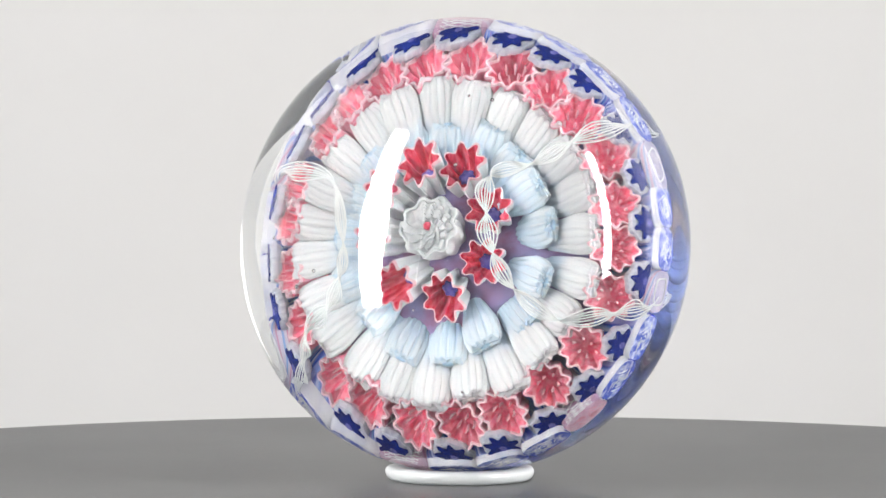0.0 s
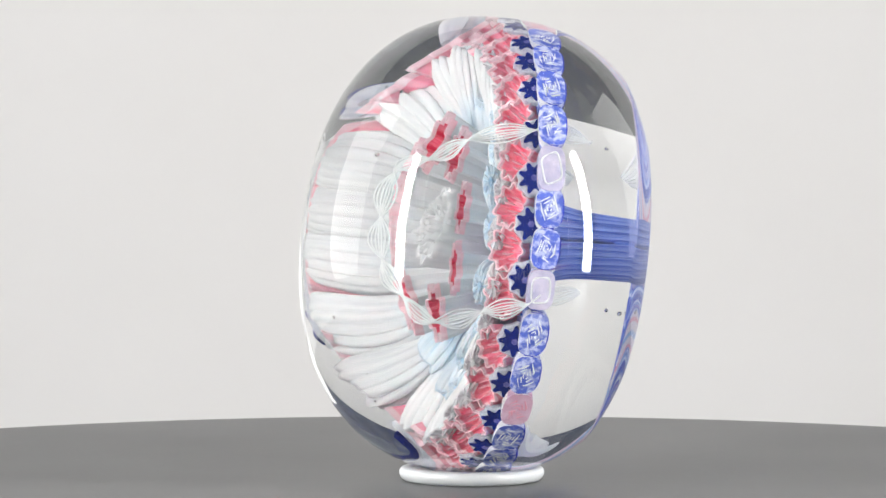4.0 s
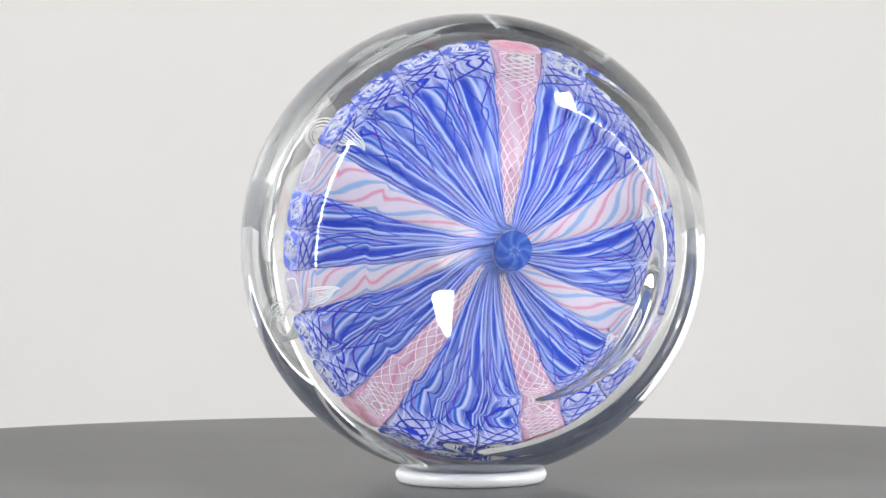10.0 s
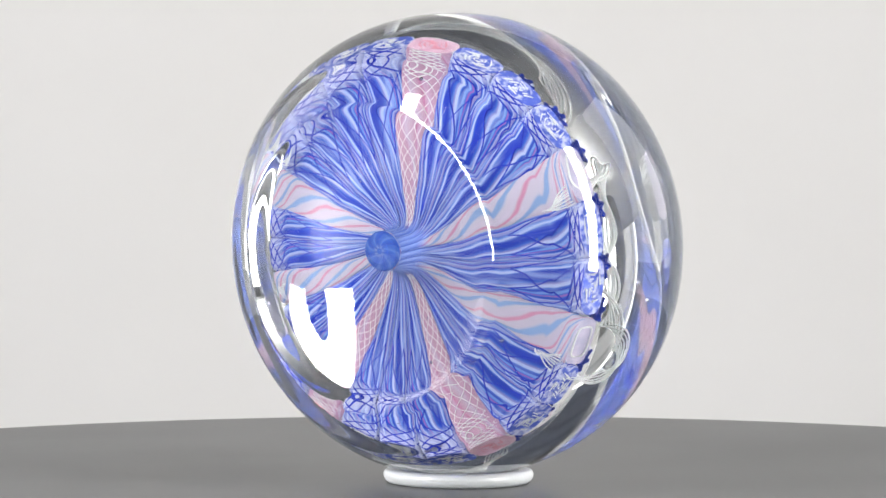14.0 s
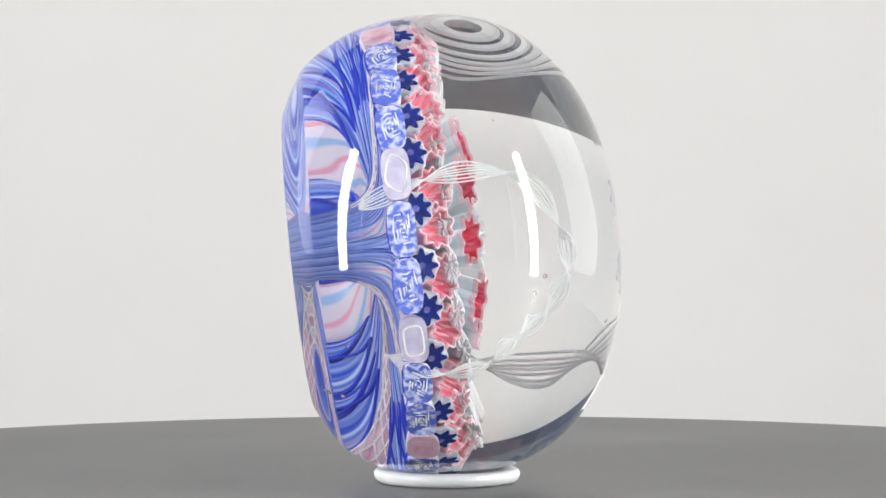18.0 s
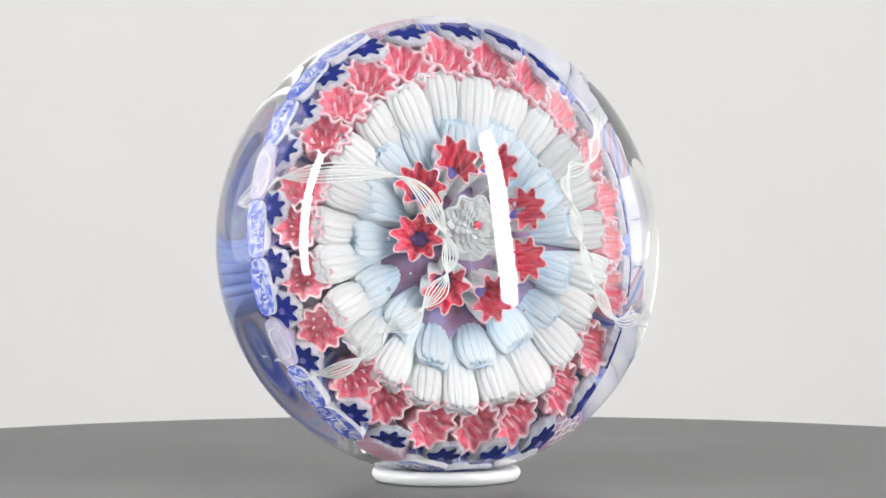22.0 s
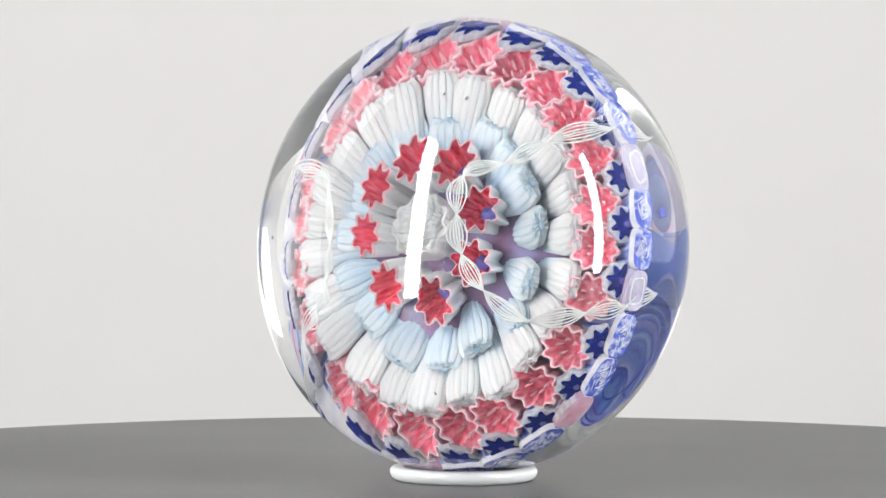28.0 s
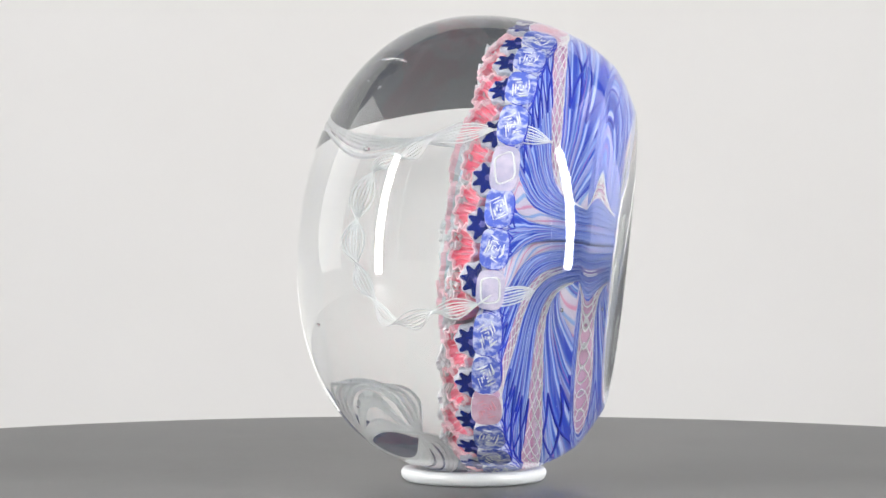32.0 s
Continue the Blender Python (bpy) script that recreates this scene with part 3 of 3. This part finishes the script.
# the canes of the underside: direction and kind of the pale ones, and how many steps to the next pale one
PALE_AT = ((24, "candy", 5), (97, "pink", 4), (158, "candy", 3), (207, "candy", 3), (251, "pink", 4), (307, "pink", 3), (348, "candy", 3))
# underside of the bundle: (radius, height along the axis, half thickness)
UNDER = [(0.0298, -0.0054, 0.0021), (0.0284, -0.0053, 0.0020), (0.0262, -0.0050, 0.0016), (0.0205, -0.0048, 0.0014), (0.0150, -0.0048, 0.0014),
         (0.0100, -0.0050, 0.0013), (0.0066, -0.0057, 0.0012), (0.0044, -0.0074, 0.0010), (0.0033, -0.0104, 0.0008), (0.0030, -0.0150, 0.0007), (0.0029, -0.0190, 0.0007)]
STEM_OFF = 0.0013                    # the stem stands a little above the axis


def smooth_path(points, count):
    """a smooth curve through points"""
    out = []
    n = len(points) - 1
    for k in range(count):
        f = n * k / (count - 1)
        i = min(int(f), n - 1)
        f -= i
        p0, p1, p2, p3 = (Vector(points[min(max(j, 0), n)]) for j in (i - 1, i, i + 1, i + 2))
        out.append(0.5 * ((2 * p1) + (p2 - p0) * f + (2 * p0 - 5 * p1 + 4 * p2 - p3) * f * f + (3 * p1 - p0 - 3 * p2 + p3) * f ** 3))
    return out


def squarish(a, k=0.6):
    c, q = math.cos(a), math.sin(a)
    return math.copysign(abs(c) ** k, c), math.copysign(abs(q) ** k, q)


def back_petals(root, body):
    """twisted canes: each end faces outwards at the rim, the rest sweeps under the flowers into one stem"""
    rnd = random.Random(7)
    count = 72
    path = smooth_path(UNDER, count)
    places = []
    for (a, kind, steps), following in zip(PALE_AT, PALE_AT[1:] + ((384, "", 0),)):
        wide = (following[0] - a) / steps
        places += [(a + wide * i, wide, kind if i == 0 else "blue") for i in range(steps)]
    for k, (a0, wide, kind) in enumerate(places):
        mat = {"candy": CANDY_TWIST, "pink": PINK_TWIST, "blue": BLUE_TWIST}[kind]
        swirl = rnd.uniform(18, 34)
        bm = bmesh.new()
        uv = bm.loops.layers.uv.new("wind")
        rings, ways = [], []
        n = 20
        for i, q in enumerate(path):
            r, z, th = q
            share = i / (count - 1)
            a = radians(a0 + swirl * share ** 3 + 0.3 * min(1, share * 6) * math.sin(share * 46 + 2.0 * math.sin(a0 * 0.05)) * math.sin(share * 17 + a0 * 0.03))
            half = r * math.tan(radians(wide / 2)) * (0.97 + 0.20 * min(1, share * 4) + 0.8 * max(0, share - 0.5))
            d = (path[min(i + 1, count - 1)] - path[max(i - 1, 0)])
            nr = Vector((-d[1], d[0])).normalized()  # away from the flowers, in (r, z)
            if nr[1] > 0:
                nr = -nr
            if share > 0.55 and nr[0] < 0:
                nr = Vector((-nr[0], nr[1]))
            e_r = Vector((math.cos(a), math.sin(a), 0))
            e_t = Vector((-math.sin(a), math.cos(a), 0))
            e_n = e_r * nr[0] + Vector((0, 0, nr[1]))
            c = e_r * r + Vector((0.0006 * min(1, r / 0.025), STEM_OFF * min(1, max(0, 1.3 - r / 0.012)), z))
            ways.append((c, e_t, e_n, half, th))
            if i == 0:
                ways_out = e_r.copy()
            rings.append([bm.verts.new(c + e_t * half * squarish(2 * math.pi * j / n)[0] + e_n * th * squarish(2 * math.pi * j / n)[1]) for j in range(n)])
        for i in range(len(rings) - 1):
            for j in range(n):
                f = bm.faces.new((rings[i][j], rings[i][(j + 1) % n], rings[i + 1][(j + 1) % n], rings[i + 1][j]))
                if kind == "blue" and i < 9 and n // 2 < j + 0.5 < n:
                    f.material_index = 2
                for lp, (uu, vv) in zip(f.loops, ((j, i), (j + 1, i), (j + 1, i + 1), (j, i + 1))):
                    lp[uv].uv = (uu / n, 1 - (1 - vv / (count - 1)) ** 2.2)
        bm.faces.new(list(reversed(rings[0]))).material_index = 1
        bm.faces.new(rings[-1])
        bmesh.ops.recalc_face_normals(bm, faces=bm.faces[:])
        label = {"candy": "white twisted cane with red and blue stripes", "pink": "pink lattice cane", "blue": "blue and white twisted cane"}[kind]
        petal = part("twisted_cane", bm, mat, root, label, body)
        petal.data.materials.append({"candy": END_MILK, "pink": END_PINK, "blue": END_BLUE}[kind])
        petal.data.materials.append(RIM_MILK)
        # threads that wind round the outer part
        if kind != "candy":
            bm = bmesh.new()
            reach, turns = (54, 2.6) if kind == "pink" else (26, 1.0)
            for s in range(12 if kind == "pink" else 7):
                for hand in (1, -1):
                    pts = []
                    for i, (c, e_t, e_n, half, th) in enumerate(ways[:reach]):
                        x, y = squarish(2 * math.pi * s / (12 if kind == "pink" else 8) + hand * turns * math.pi * (1 - (1 - i / reach) ** 1.6) + 0.3, 0.75)
                        if kind == "blue":
                            y = max(y, -0.4)  # they lie bare on the underside alone
                        pts.append(c + e_t * half * 1.0 * x + e_n * (th + 0.0001) * y)
                    tube(bm, pts, 0.00007 if kind == "pink" else 0.00011, 4)
            part("filigree", bm, BLUE_THREAD if kind == "blue" else THREAD, petal, "fine wound glass threads")
        # nested squares on the end that faces outwards
        c, e_t, e_n, half, th = ways[0]
        bm = bmesh.new()
        spin = rnd.uniform(-0.5, 0.5)
        def spot(x, y):
            x, y = x * math.cos(spin) - y * math.sin(spin), x * math.sin(spin) + y * math.cos(spin)
            return c + ways_out * 0.00012 + e_t * half * x * 0.92 + e_n * th * y * 0.95
        if kind == "candy":
            loop = [spot(0.70 * squarish(2 * math.pi * i / 24, 0.5)[0], 0.70 * squarish(2 * math.pi * i / 24, 0.5)[1]) for i in range(25)]
            tube(bm, loop, 0.00016, 5)
        else:
            for size in (0.62, 0.40, 0.18):
                for q in range(4):
                    a, b, cut = q * math.pi / 2, (q + 1) * math.pi / 2, rnd.uniform(0.2, 0.95)
                    ends = [Vector((math.cos(g + math.pi / 4), math.sin(g + math.pi / 4))) * size * 1.25 for g in (a, b)]
                    bow = (ends[0] + ends[1]) * 0.5 * rnd.uniform(0.85, 1.25)
                    go = [ends[0], bow, ends[0].lerp(ends[1], cut)]
                    tube(bm, [spot(*v) for v in go], rnd.uniform(0.00010, 0.00020), 4)
        part("end_squares", bm, PINK_THREAD if kind == "pink" else THREAD, petal, "nested pale squares on the cane's end")


def stem(root, body):
    bm = bmesh.new()
    uv = bm.loops.layers.uv.new("wind")
    rows = [(0.0034, -0.0140), (0.0033, -0.0180), (0.0035, -0.0196), (0.0032, -0.0208), (0.0021, -0.0216), (0.0005, -0.0213)]
    n = 40
    rings = [[bm.verts.new((r * math.cos(2 * math.pi * j / n), STEM_OFF + r * math.sin(2 * math.pi * j / n), z)) for j in range(n)] for r, z in rows]
    for i in range(len(rings) - 1):
        for j in range(n):
            f = bm.faces.new((rings[i][j], rings[i][(j + 1) % n], rings[i + 1][(j + 1) % n], rings[i + 1][j]))
            for lp, (uu, vv) in zip(f.loops, ((j, i), (j + 1, i), (j + 1, i + 1), (j, i + 1))):
                lp[uv].uv = (uu / n, vv / 5)
    bm.faces.new(rings[0])
    bm.faces.new(rings[-1])
    bmesh.ops.recalc_face_normals(bm, faces=bm.faces[:])
    part("stem", bm, STEM_TWIST, root, "blue glass stem where the twisted canes meet", body)


# middle lines of the floating ribbons, in millimetres: one point for each half twist
RIBBON_ONE = [(23.5, 16.6, -11.4), (23.6, 17.4, -3.9), (21.0, 14.7, 5.4), (17.6, 11.1, 9.6), (12.2, 9.0, 12.3), (12.6, 2.8, 13.9), (14.1, -3.3, 13.9),
              (16.8, -8.3, 11.9), (21.7, -12.2, 8.6), (27.4, -10.5, 3.1), (29.1, -8.5, -3.5), (26.6, -5.5, -11.2)]
RIBBON_TWO = [(-26.4, 6.7, -11.1), (-26.1, 9.8, -0.9), (-15.8, 8.6, 10.2), (-12.0, 0.0, 14.3), (-11.8, -6.1, 14.2), (-14.5, -11.0, 11.4), (-19.1, -14.1, 8.4),
              (-20.5, -17.5, 4.9), (-22.6, -18.6, -2.4), (-22.4, -14.8, -9.4)]


def ribbons(root, body):
    """loops of white threads wound round each other, floating over the flowers"""
    for pts, threads in ((RIBBON_ONE, 7), (RIBBON_TWO, 7)):
        n = 14 * (len(pts) - 1) + 1
        path = [p * 0.001 for p in smooth_path(pts, n)]
        bm = bmesh.new()
        for s in range(threads):
            line = []
            off = 2 * s / (threads - 1) - 1
            for i, p in enumerate(path):
                d = (path[min(i + 1, n - 1)] - path[max(i - 1, 0)]).normalized()
                side = d.cross(p.normalized()).normalized()
                up = side.cross(d)
                ph = math.pi * i / 14 + math.pi / 2
                w = 0.00135 * off * (1 + 0.15 * math.sin(i * 0.11 + s))
                line.append(p + side * w * math.cos(ph) + up * 0.6 * w * math.sin(ph))
            tube(bm, line, 0.00012, 5)
        part("filigree_ribbon", bm, THREAD, root, "floating twisted ribbon of white threads", body)


def bubbles(root, body):
    """small air bubbles caught in the glass"""
    rnd = random.Random(21)
    for i in range(26):
        a, r = rnd.uniform(0, 360), rnd.uniform(0.012, 0.030)
        z = rnd.choice((rnd.uniform(0.008, 0.018), rnd.uniform(-0.0165, -0.0125)))
        if z > 0:
            r = min(r, 0.026)
        bm = bmesh.new()
        bmesh.ops.create_icosphere(bm, subdivisions=3, radius=rnd.choice((0.00010, 0.00014, 0.0002, 0.0003)))
        bmesh.ops.reverse_faces(bm, faces=bm.faces[:])
        part("bubble", bm, GLASS, root, m=body @ pose(0, 0, 0, 0, 0, a) @ Matrix.Translation((r, 0, z)))


def strip_housings():
    for side in (-1, 1):
        x, y, z = strip_place(side)
        bm = bmesh.new()
        bmesh.ops.create_cube(bm, size=1)
        bmesh.ops.scale(bm, vec=(0.09, 0.50, 0.02), verts=bm.verts[:])
        bmesh.ops.bevel(bm, geom=bm.edges[:], offset=0.003, segments=2, affect="EDGES")
        root = new("strip_light")
        root.matrix_basis = Matrix.Translation((x, y, FLOOR))
        part("housing", bm, HOUSING, root, m=root.matrix_basis.inverted() @ look((x, y, z), (0, 0, z)) @ pose(0, 0, 0.013))
        bm = bmesh.new()
        lathe(bm, [(0, 0), (0.05, 0), (0.05, 0.006), (0.008, 0.010), (0.008, 0.035), (0, 0.035)], 32)
        part("foot", bm, HOUSING, root)
        tagged(root, "tall black strip light with a glowing white face", "studio light")


setting()
strip_housings()
TABLE = turntable()
RING = ring_stand()
WEIGHT = paperweight()


def motions():
    """turntable, ring and paperweight go round together"""
    times = [0.5 * i for i in range(65)]
    walk(TABLE, [(t, pose(AXIS_X, 0, FLOOR, 0, 0, turn(t))) for t in times])
    hub = [Matrix.Translation((AXIS_X, 0, 0)) @ pose(0, 0, 0, 0, 0, turn(t)) for t in times]
    walk(RING, [(t, m @ Matrix.Translation(OFF)) for t, m in zip(times, hub)])
    walk(WEIGHT, [(t, m @ Matrix.Translation((GLASS_AT.x, GLASS_AT.y, SEAT))) for t, m in zip(times, hub)])


motions()
